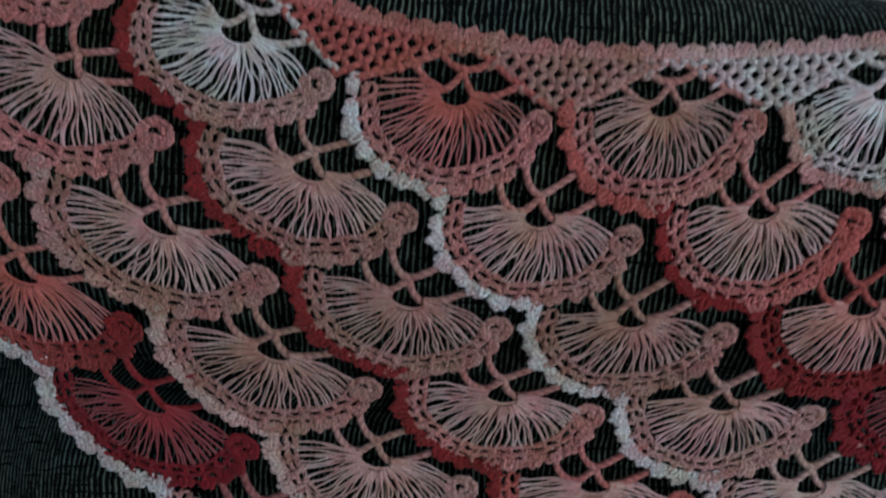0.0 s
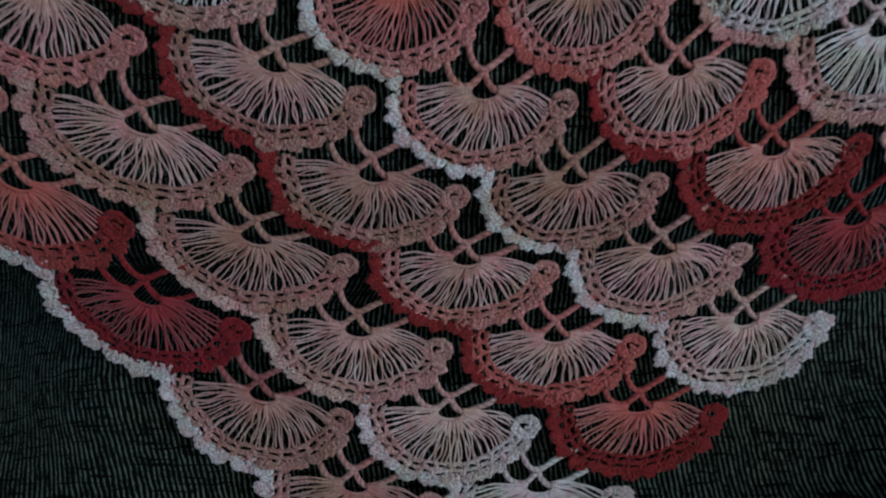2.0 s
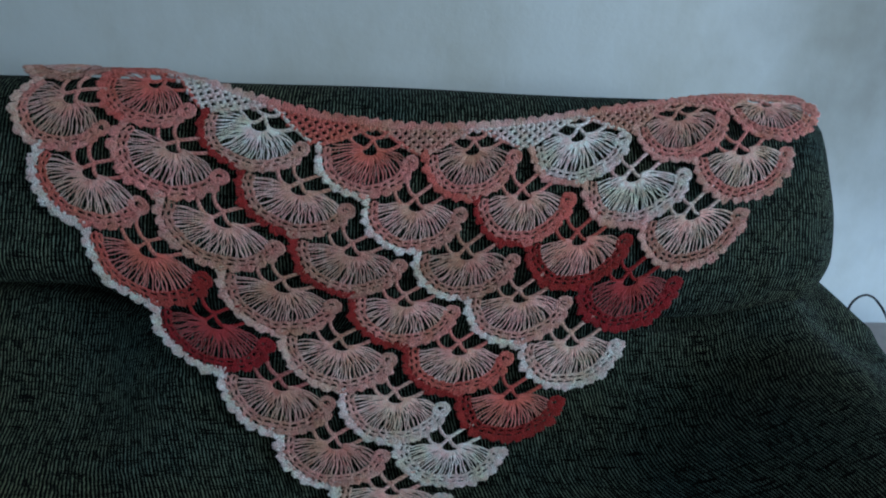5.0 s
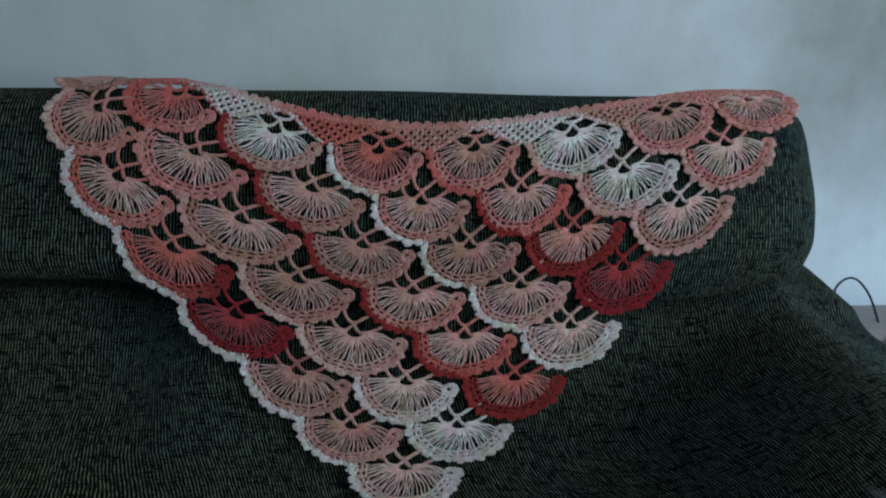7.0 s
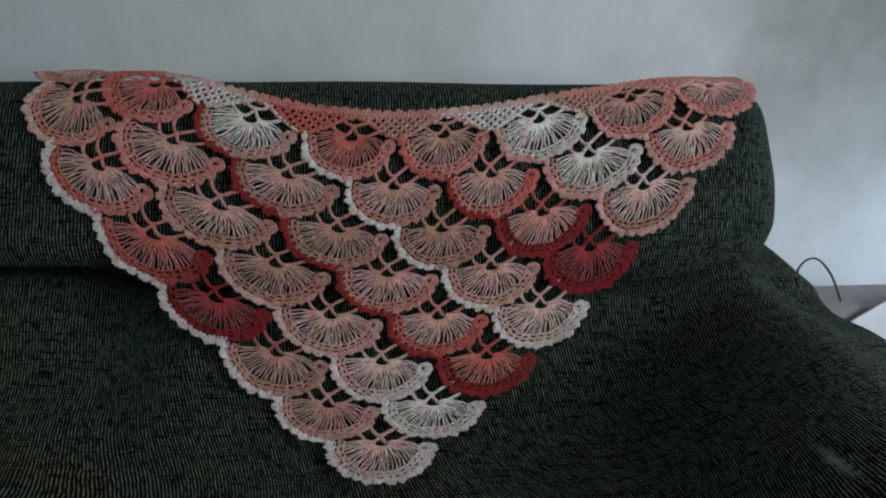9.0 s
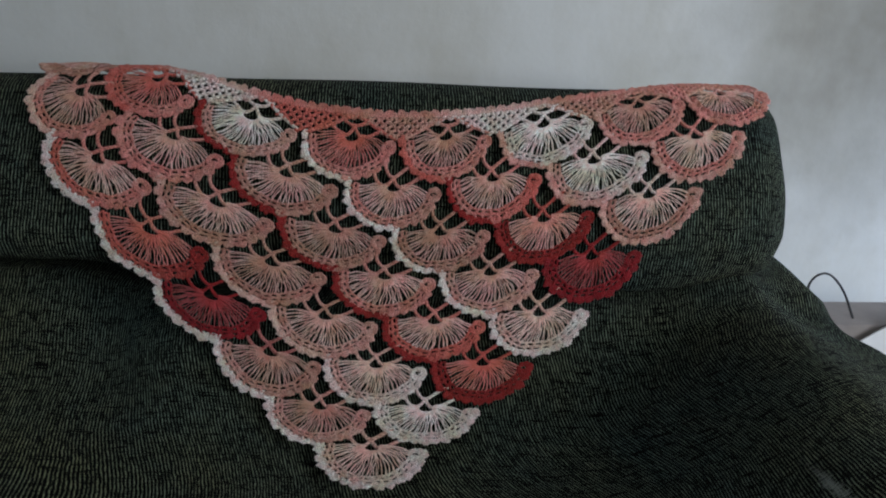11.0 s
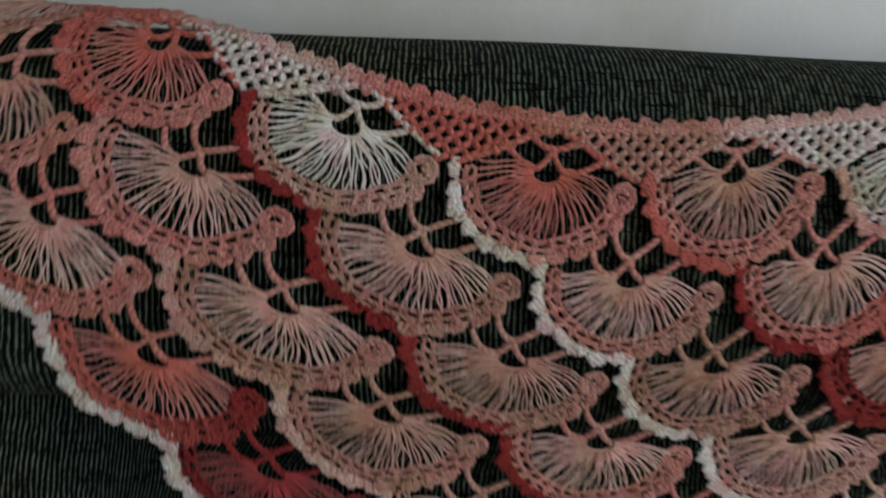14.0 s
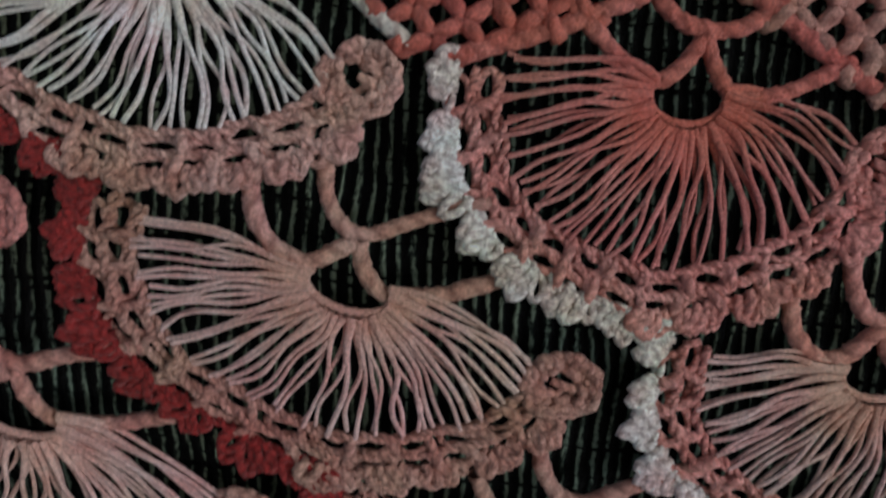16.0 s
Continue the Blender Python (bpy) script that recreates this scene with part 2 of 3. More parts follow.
# ---------------------------------------------------------------- the room
def room():
    x0, x1, y0, y1, top, th = -2.4, 2.3, -3.2, 0.36, 2.5, 0.12

    def wall(name, boxes, label, mat):
        bm = bmesh.new()
        for lo, hi in boxes:
            box(bm, lo, hi)
        return tagged(part(name, bm, mat), label, "wall", kind="structure")

    wall("wall_back", [((x0 - th, y1, 0), (x1 + th, y1 + th, top))], "pale painted wall with faint smudges and a painted shade patch behind the sofa", WALL)
    ly0, ly1, lz0, lz1 = -1.25, -0.25, 0.6, 1.9
    wall("wall_left", [((x0 - th, y0, 0), (x0, ly0, top)), ((x0 - th, ly1, 0), (x0, y1, top)), ((x0 - th, ly0, 0), (x0, ly1, lz0)), ((x0 - th, ly0, lz1), (x0, ly1, top))], "unseen side wall, dark to cut bounce light, with a narrow window opening", DIM_WALL)
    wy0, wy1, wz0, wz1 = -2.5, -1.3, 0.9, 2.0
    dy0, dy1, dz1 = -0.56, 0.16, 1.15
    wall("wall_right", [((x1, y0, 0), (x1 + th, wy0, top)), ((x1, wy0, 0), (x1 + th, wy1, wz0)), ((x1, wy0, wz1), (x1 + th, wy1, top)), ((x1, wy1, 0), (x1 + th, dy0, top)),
                        ((x1, dy0, 0), (x1 + th, dy1, 0.3)), ((x1, dy0, dz1), (x1 + th, dy1, top)), ((x1, dy1, 0), (x1 + th, y1, top))], "unseen wall, dark to cut bounce light, with two window openings", DIM_WALL)
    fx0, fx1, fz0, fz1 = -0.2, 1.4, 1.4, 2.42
    wall("wall_front", [((x0 - th, y0 - th, 0), (fx0, y0, top)), ((fx1, y0 - th, 0), (x1 + th, y0, top)), ((fx0, y0 - th, 0), (fx1, y0, fz0)), ((fx0, y0 - th, fz1), (fx1, y0, top))], "unseen wall, dark to cut bounce light, with a wide window opening", DIM_WALL)
    bm = box(bmesh.new(), (x0 - th, y0 - th, -0.1), (x1 + th, y1 + th, 0))
    tagged(part("floor", bm, FLOOR), "warm grey tiled floor", "floor", kind="structure")
    bm = box(bmesh.new(), (x0 - th, y0 - th, top), (x1 + th, y1 + th, top + 0.1))
    tagged(part("ceiling", bm, CEILING), "plain off-white ceiling", "ceiling", kind="structure")

    def window(name, lo, hi, axis):
        """Frame of four bars and a mullion in the opening; axis is the wall's run."""
        other = 1 - axis
        bm = bmesh.new()
        mid = (lo[axis] + hi[axis]) / 2
        spans = [(lo[axis], lo[axis] + 0.05, lo[2], hi[2]), (hi[axis] - 0.05, hi[axis], lo[2], hi[2]), (lo[axis] + 0.05, hi[axis] - 0.05, lo[2], lo[2] + 0.05),
                 (lo[axis] + 0.05, hi[axis] - 0.05, hi[2] - 0.05, hi[2]), (mid - 0.025, mid + 0.025, lo[2] + 0.05, hi[2] - 0.05)]
        for a, b, c, d in spans:
            p, q = [0, 0, c], [0, 0, d]
            p[axis], q[axis], p[other], q[other] = a, b, lo[other], hi[other]
            box(bm, p, q, 0.006)
        tagged(part(name, bm, PAINT), "added white window frame with one mullion, out of view", "window", kind="structure")

    # No window is in view; these frames fill the openings made for the lamps.
    window("window_1", (x1 + 0.03, wy0, wz0), (x1 + 0.08, wy1, wz1), 1)
    window("window_4", (x1 + 0.03, dy0, 0.3), (x1 + 0.08, dy1, dz1), 1)
    window("window_3", (x0 - 0.08, ly0, lz0), (x0 - 0.03, ly1, lz1), 1)
    window("window_2", (fx0, y0 - 0.08, fz0), (fx1, y0 - 0.03, fz1), 0)


# ---------------------------------------------------------------- the sofa
# side view of the sofa's face, top of the back first: depth and height
PROFILE = np.array([(0.20, 0.902), (0.15, 0.930), (0.09, 0.942), (0.045, 0.933), (0.012, 0.905), (-0.02, 0.862), (-0.055, 0.81), (-0.08, 0.755), (-0.095, 0.70),
                    (-0.104, 0.65), (-0.118, 0.605), (-0.138, 0.56), (-0.16, 0.515), (-0.196, 0.466), (-0.254, 0.427), (-0.34, 0.40), (-0.45, 0.385), (-0.6, 0.38)])


def smooth_line(p, n=24):
    p = np.vstack([2 * p[0] - p[1], p, 2 * p[-1] - p[-2]])
    t = np.linspace(0, 1, n, endpoint=False)[:, None]
    out = [0.5 * (2 * b + (c - a) * t + (2 * a - 5 * b + 4 * c - d) * t**2 + (3 * b - a - 3 * c + d) * t**3) for a, b, c, d in zip(p, p[1:], p[2:], p[3:])]
    return np.vstack(out + [p[-2][None]])


FACE = smooth_line(PROFILE)
FACE_S = np.r_[0, np.cumsum(np.hypot(*np.diff(FACE, axis=0).T))] - 0.0069


def grid_quads(rows, cols, wrap=False):
    i, j = np.meshgrid(np.arange(rows - 1), np.arange(cols if wrap else cols - 1), indexing="ij")
    a, b = i * cols + j, i * cols + (j + 1) % cols
    return np.stack([a, b, b + cols, a + cols], -1).reshape(-1, 4)


def ease(t):
    t = np.clip(t, 0, 1)
    return t * t * (3 - 2 * t)


def sofa():
    root = tagged(new("sofa"), "dark grey-green ribbed chenille sofa with a padded back and arm", "sofa")
    # upper back cushion: one closed section swept along the sofa, rounded off at its ends
    front = np.array([(np.interp(s, FACE_S, FACE[:, 0]), np.interp(s, FACE_S, FACE[:, 1])) for s in np.linspace(0.02, 0.482, 70)])
    # the cushion rolls in towards the crease
    roll = ease((np.linspace(0.02, 0.482, 70) - 0.405) / 0.08)
    front[:, 0] += 0.016 * roll
    end = front[-1]
    tail = smooth_line(np.array([end, end + (0.012, -0.03), end + (0.045, -0.048), end + (0.10, -0.06), (0.18, 0.57), (0.225, 0.64), (0.235, 0.76), (0.228, 0.86), (0.21, 0.905), front[0]]), 6)[1:-1]
    sec = np.vstack([front, tail])
    tan = np.roll(sec, -1, 0) - np.roll(sec, 1, 0)
    tan /= np.linalg.norm(tan, axis=1)[:, None]
    inward = np.stack([-tan[:, 1], tan[:, 0]], 1)
    if inward[35, 0] < 0:
        inward = -inward
    run = np.r_[0, np.cumsum(np.linalg.norm(np.diff(sec, axis=0), axis=1))]
    x0, x1, r = -1.55, 0.682, 0.075
    ang = np.linspace(0, math.pi / 2, 12)
    xs = np.r_[x0 + r - r * np.sin(ang[::-1]), np.linspace(x0 + r, x1 - r, 120)[1:-1], x1 - r + r * np.sin(ang)]
    cuts = np.r_[r * (1 - np.cos(ang[::-1])), np.zeros(118), r * (1 - np.cos(ang))]
    verts, uv = [], []
    for x, c in zip(xs, cuts):
        narrow = 1.0 - 0.22 * ease((0.82 - sec[:, 1]) / 0.25) * ease((x - 0.45) / 0.25) * 0.16
        sag = 0.003 * np.sin(x * 5.1 + sec[:, 1] * 9) + 0.002 * np.sin(x * 13 + 2)
        p = sec + inward * (c + 0.005 - sag * 0.5)[:, None]
        # towards both ends the lower roll swells forward and its underside is drawn up
        wing = ease((-0.36 - x) / 0.16) + 0.4 * ease((x - 0.42) / 0.2)
        p[:, 1] += 0.045 * wing * ease((0.70 - sec[:, 1]) / 0.12)
        p[:, 0] += wing * (0.060 * ease((0.685 - sec[:, 1]) / 0.09) - 0.012 * np.exp(-((sec[:, 1] - 0.71) / 0.05) ** 2)) * (sec[:, 0] < 0.0)
        verts.append(np.c_[np.full(len(sec), x) * narrow, p])
        uv.append(np.c_[np.full(len(sec), x + c), run])
    n = len(sec)
    quads = grid_quads(len(xs), n, True)
    verts, uv = np.vstack(verts), np.vstack(uv)
    caps = []
    for base in (0, (len(xs) - 1) * n):
        for i in range(0, n // 2 - 1):
            caps.append((base + i, base + i + 1, base + n - 2 - i, base + n - 1 - i))
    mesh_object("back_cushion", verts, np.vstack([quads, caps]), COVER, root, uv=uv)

    # lower back, seat and arm: one stretched cover over the padding
    low = FACE[FACE[:, 1] < 0.60].copy()
    low[:, 0] += 0.009 + 0.026 * ease((low[:, 1] - 0.51) / 0.09)
    ys = np.r_[np.linspace(0.10, -0.10, 22), np.linspace(-0.105, -0.30, 60), np.linspace(-0.31, -0.95, 40)]
    xs = np.r_[np.linspace(-1.5, 0.2, 60), np.linspace(0.215, 0.70, 60), 0.70 + 0.06 * np.sin(np.linspace(0.1, math.pi / 2, 12))]
    X, Y = np.meshgrid(xs, ys, indexing="ij")
    # away from the middle the padding is pulled back under the cushion
    back = 0.075 * ease((-0.34 - X) / 0.16) * ease((Y + 0.34) / 0.14)
    lumbar = np.interp(back - Y, -low[:, 0], low[:, 1])
    shelf = ease((Y - low[0, 0] + 0.01) / 0.06)
    Z = lumbar + (0.012 + 0.006 * np.sin(7 * X) + 0.003 * np.sin(19 * X)) * shelf * (1 - ease((X - 0.15) / 0.30))
    Z = Z + (0.015 * ease((-0.36 - X) / 0.2) + 0.01 * np.sin(4 * X + 9 * Y) * ease((-0.2 - X) / 0.3)) * ease((Y + 0.34) / 0.2)
    # gathers that run from the corner under the cushion
    Z = Z + 0.006 * np.sin(75 * (Y + 0.22 * (X - 0.6))) * ease((X - 0.28) / 0.12) * ease((0.66 - X) / 0.08) * ease((Y + 0.24) / 0.08)
    arm = 0.655 + 0.03 * np.minimum(Y, 0) - 0.33 * ease((0.60 - X) / 0.42) - 0.02 * ease((X - 0.60) / 0.1)
    arm += 0.02 * ease((0.66 - X) / 0.06) * ease((Y + 0.35) / 0.25)
    arm -= 0.03 * ease((-Y - 0.6) / 0.3) + 0.030 * ease((Y + 0.32) / 0.24)
    k = 0.05
    Z = k * np.logaddexp(Z / k, arm / k) - 0.004
    over = np.clip((X - 0.70) / 0.06, 0, 1)
    Z -= 0.06 * (1 - np.sqrt(np.maximum(0, 1 - over**2)))
    Z += 0.005 * np.sin(X * 9 + Y * 4) + 0.004 * np.sin(X * 4 - Y * 17) + 0.003 * np.sin(X * 17 + Y * 23) * ease((-Y - 0.2) / 0.2)
    cols = len(ys)
    verts = np.stack([X, Y, Z], -1).reshape(-1, 3)
    du = np.cumsum(np.r_[np.zeros((1, cols)), np.hypot(np.diff(X, axis=0), np.diff(Z, axis=0))], 0)
    dv = np.cumsum(np.c_[np.zeros((len(xs), 1)), np.hypot(np.diff(Y, axis=1), np.diff(Z, axis=1))], 1)
    # the stretched cloth is pulled askew towards the corners
    pull = ease((-Y - 0.15) / 0.3)
    askew = 0.10 * pull * np.sin(2.6 * X + 5.0 * Y) + 0.035 * pull * np.sin(9 * X - 6 * Y)
    uv = np.stack([du + askew + 3, dv - 0.05 * pull * np.sin(4.2 * X)], -1).reshape(-1, 2)
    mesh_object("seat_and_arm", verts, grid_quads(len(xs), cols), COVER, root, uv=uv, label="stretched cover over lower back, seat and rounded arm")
    # outer side and front skirt
    edge = np.r_[np.arange(cols) + (len(xs) - 1) * cols, np.arange(len(xs) - 2, -1, -1) * cols + cols - 1]
    top = verts[edge]
    skirt = [np.c_[top[:, :2], top[:, 2] * (1 - f) + 0.07 * f] for f in np.linspace(0, 1, 8)]
    along = np.r_[0, np.cumsum(np.linalg.norm(np.diff(top[:, :2], axis=0), axis=1))]
    suv = [np.c_[along + 6, np.full(len(along), f * 0.55)] for f in np.linspace(0, 1, 8)]
    mesh_object("skirt", np.vstack(skirt), grid_quads(8, len(edge)), COVER, root, uv=np.vstack(suv))
    for x, y in ((0.66, -0.85), (0.66, 0.05), (-1.42, -0.85), (-1.42, 0.05)):
        bm = bmesh.new()
        bmesh.ops.create_cone(bm, cap_ends=True, segments=16, radius1=0.022, radius2=0.03, depth=0.10, matrix=Matrix.Translation((x, y, 0.05)))
        part("leg", bm, FOOT, root)


# ---------------------------------------------------------------- the shawl
# where the eye of each fan lies on the sofa: metres along it and down its face; a row runs from wing to wing
ROW_0 = [(-0.510, 0.088), (-0.388, 0.171), (-0.232, 0.234), (-0.070, 0.266), (0.081, 0.261), (0.241, 0.235), (0.406, 0.195), (0.556, 0.163)]
ROW_1 = [(-0.501, 0.200), (-0.349, 0.270), (-0.169, 0.327), (-0.001, 0.346), (0.158, 0.327), (0.324, 0.295), (0.501, 0.248)]
ROW_2 = [(-0.457, 0.312), (-0.273, 0.374), (-0.091, 0.411), (0.075, 0.413), (0.241, 0.389), (0.412, 0.349)]
ROW_3 = [(-0.373, 0.417), (-0.190, 0.465), (-0.013, 0.484), (0.157, 0.476), (0.321, 0.448)]
ROW_4 = [(-0.284, 0.521), (-0.106, 0.552), (0.068, 0.558), (0.239, 0.544)]
ROW_5 = [(-0.190, 0.610), (-0.025, 0.629), (0.146, 0.625)]
ROW_6 = [(-0.110, 0.696), (0.055, 0.699)]
ROW_7 = [(-0.028, 0.764)]
HUBS = {(k, j): p for j, row in enumerate((ROW_0, ROW_1, ROW_2, ROW_3, ROW_4, ROW_5, ROW_6, ROW_7)) for k, p in enumerate(row)}

# dyes of the variegated yarn
DYE = {"W": (0.84, 0.84, 0.80), "B": (0.72, 0.58, 0.52), "P": (0.66, 0.44, 0.40), "T": (0.54, 0.335, 0.28), "M": (0.67, 0.34, 0.31), "C": (0.60, 0.185, 0.155),
       "R": (0.32, 0.030, 0.028), "D": (0.29, 0.018, 0.026), "K": (0.38, 0.062, 0.070)}
DYE = {k: np.minimum(np.array(v) * (1.05 if k in "WDR" else np.array((1.14, 1.07, 1.02))), 0.90) for k, v in DYE.items()}
# threads, rim, end of the rim and edging of each fan, strip by strip
STRIPS = ["TTTP TMMB PCMW CCRW KDDW TPTW TPPW BBWW", "CCMC PMMM PTTP TTTB PPPB BBWW WWWW", "WPPR PTTR TTTR PMMR PCCR CRRR", "CMMW PMTW TTTW PPPW BBWW",
          "TMMC PMCR MRRR KDDD", "WWWP WPWP BTTP", "TMMP BMMP", "PMMM"]
TOP_DYES = "TCWCTWTMM"

_keys = list(HUBS)
_src = np.array([(k + j / 2, j) for k, j in _keys], float)
_dst = np.array([HUBS[q] for q in _keys])


def _kernel(d2):
    return 0.5 * d2 * np.log(d2 + 1e-12)


_A = np.zeros((len(_src) + 3,) * 2)
_A[:-3, :-3] = _kernel(((_src[:, None] - _src[None]) ** 2).sum(-1))
_A[:-3, -3:] = np.c_[np.ones(len(_src)), _src]
_A[-3:, :-3] = _A[:-3, -3:].T
_COEF = np.linalg.solve(_A, np.r_[_dst, np.zeros((3, 2))])


def drape(uv, k, j, h):
    """Points of the fan k, j (half-widths from its eye, right and down) laid on the sofa, h metres above it."""
    uv = np.asarray(uv, float)
    q = np.c_[k + j / 2 + uv[:, 0] / 2, j + uv[:, 1]]
    d2 = ((q[:, None] - _src[None]) ** 2).sum(-1)
    xs = np.c_[_kernel(d2), np.ones(len(q)), q] @ _COEF
    s = np.clip(xs[:, 1], 0.004, FACE_S[-1] - 0.01)
    y, z = np.interp(s, FACE_S, FACE[:, 0]), np.interp(s, FACE_S, FACE[:, 1])
    e = 0.012
    ty = np.interp(s + e, FACE_S, FACE[:, 0]) - np.interp(s - e, FACE_S, FACE[:, 0])
    tz = np.interp(s + e, FACE_S, FACE[:, 1]) - np.interp(s - e, FACE_S, FACE[:, 1])
    ln = np.hypot(ty, tz)
    ny, nz = tz / ln, -ty / ln
    h = h + 0.004 + 0.0025 * np.sin(xs[:, 0] * 31 + s * 17) * np.sin(s * 43 + xs[:, 0] * 9)
    return np.c_[xs[:, 0], y + ny * h, z + nz * h], np.c_[np.zeros(len(q)), ny, nz]


LOOSE = np.random.default_rng(12)  # unevenness of the spun yarn


class Yarn:
    """Gathers strands into one mesh."""

    def __init__(self):
        self.v, self.f, self.c, self.w, self.n = [], [], [], [], 0

    def strand(self, uv, k, j, h, radius, dye, sides=6, ply=True):
        p, nor = drape(uv, k, j, h)
        self.path(p, nor, radius, dye, sides, ply)

    def path(self, p, nor, radius, dye, sides=6, ply=True):
        t = np.gradient(p, axis=0)
        t /= np.linalg.norm(t, axis=1)[:, None] + 1e-12
        side = np.cross(t, nor)
        side /= np.linalg.norm(side, axis=1)[:, None] + 1e-9
        up = np.cross(side, t)
        # the ring's seam lies underneath; the plies wind round the strand
        a = np.linspace(0, 2 * math.pi, sides, endpoint=False) - math.pi / 2 + math.pi / sides
        run = np.r_[0, np.cumsum(np.linalg.norm(np.diff(p, axis=0), axis=1))] / (2.4 * np.mean(radius))
        self.w.append((run[:, None] * 2 * math.pi + 2 * a[None] if ply else np.zeros((len(p), sides))).ravel())
        radius = np.broadcast_to(radius, len(p)) * LOOSE.uniform(0.93, 1.07, len(p))
        p = p + LOOSE.normal(0, 0.05, p.shape) * radius[:, None]
        ring = p[:, None] + radius[:, None, None] * (side[:, None] * np.cos(a)[None, :, None] + up[:, None] * np.sin(a)[None, :, None])
        self.v.append(ring.reshape(-1, 3))
        self.f.append(grid_quads(len(p), sides, True) + self.n)
        self.c.append(np.repeat(np.broadcast_to(dye, (len(p), 3)), sides, 0))
        self.n += len(p) * sides

    def build(self, name, parent=None, label=""):
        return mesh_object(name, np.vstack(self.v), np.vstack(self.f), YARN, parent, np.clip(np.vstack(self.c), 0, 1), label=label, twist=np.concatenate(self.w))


UNIT = 0.085  # a fan's half-width in metres
CU, CV, RA, RB = -0.045, -0.08, 0.69, 0.62


REACH = {0: 0.69, 1: 0.69, 2: 0.675, 3: 0.67, 4: 0.65}  # how far a strip's fans spread to the left
FORM = {"left": RA, "right": RA, "down": RB, "sway": 0.0, "phase": 0.0}


def rim_at(deg, w):
    a = np.radians(deg)
    r = np.where(np.cos(a) < 0, FORM["left"], FORM["right"])
    sway = FORM["sway"] * np.sin(a * 7 + FORM["phase"]) + 0.6 * FORM["sway"] * np.sin(a * 17 + 2 * FORM["phase"])
    return np.c_[CU + (r + w + sway) * np.cos(a), CV + (FORM["down"] + w + sway) * np.sin(a)]


def lerp(a, b, t):
    t = np.asarray(t, float).reshape(-1, 1)
    return a * (1 - t) + b * t


def arc_through(points, n=14):
    return smooth_line(np.array(points, float), max(2, n // (len(points) - 1)))


def cord(y, points, k, j, dye, rnd, n=30, thick=0.0315, h=0.004):
    """A chain worked over with close stitches: a thick ridged cord."""
    p = arc_through(points, n)
    length = np.r_[0, np.cumsum(np.hypot(*np.diff(p, axis=0).T))]
    fine = np.linspace(0, length[-1], int(length[-1] / 0.016) + 4)
    q = np.c_[np.interp(fine, length, p[:, 0]), np.interp(fine, length, p[:, 1])]
    turn = fine / 0.043 * 2 * math.pi + 1.5 * np.sin(fine * 23 + rnd.uniform(0, 6))
    ridge = 1 + 0.035 * np.sin(turn) + 0.06 * np.sin(fine * 31 + rnd.uniform(0, 6))
    # Tone dips with the ridge: relief shading put into the dye.
    tone = 0.97 + 0.03 * np.sin(turn)[:, None]
    y.strand(q, k, j, h, thick * UNIT * ridge * rnd.uniform(0.95, 1.08), dye * tone, 8)


def scallop_row(y, path_deg, w, k, j, dyes, rnd, step=0.15, bulge=0.10, h=0.004):
    """Shell stitches along the rim: fans of short fat loops."""
    d0, d1 = path_deg
    line = rim_at(np.linspace(d0, d1, 120), w)
    run = np.r_[0, np.cumsum(np.hypot(*np.diff(line, axis=0).T))]
    count = max(1, round(run[-1] / step))
    for i in range(count):
        mid = (i + 0.5) / count
        c = np.array([np.interp(mid * run[-1], run, line[:, n]) for n in (0, 1)])
        out = c - (CU, CV)
        out /= np.linalg.norm(out)
        side = np.array([-out[1], out[0]]) * (1 if d1 > d0 else -1)
        size = rnd.uniform(0.72, 1.18)
        puff(y, c + side * rnd.uniform(-0.02, 0.02), out, side, step * (0.5 + 0.5 * size), bulge * size, k, j, dyes(mid) * rnd.uniform(0.9, 1.05), rnd, h + rnd.uniform(0, 0.0015))


def puff(y, c, out, side, step, bulge, k, j, dye, rnd, h, loops=6):
    for n in range(loops):
        a = (n - (loops - 1) / 2) / ((loops - 1) / 2)
        tip = c + side * step * (a * 0.40 + rnd.uniform(-0.13, 0.13)) + out * bulge * (1.0 - 0.42 * a * a) * rnd.uniform(0.75, 1.15)
        foot = c + side * step * (a * 0.22 + rnd.uniform(-0.10, 0.10)) - out * rnd.uniform(0.0, 0.04)
        sw = side * 0.021 * rnd.choice((-1, 1))
        pts = arc_through([foot - sw, (foot + tip) / 2 - sw * 1.6, tip, (foot + tip) / 2 + sw * 1.6, foot + sw], 12)
        lift = h + 0.0022 * np.sin(np.linspace(0, math.pi, len(pts))) + rnd.uniform(-0.0006, 0.0006)
        y.strand(pts, k, j, lift, 0.0182 * UNIT * rnd.uniform(0.80, 1.20), dye * rnd.uniform(0.86, 1.10), 6)


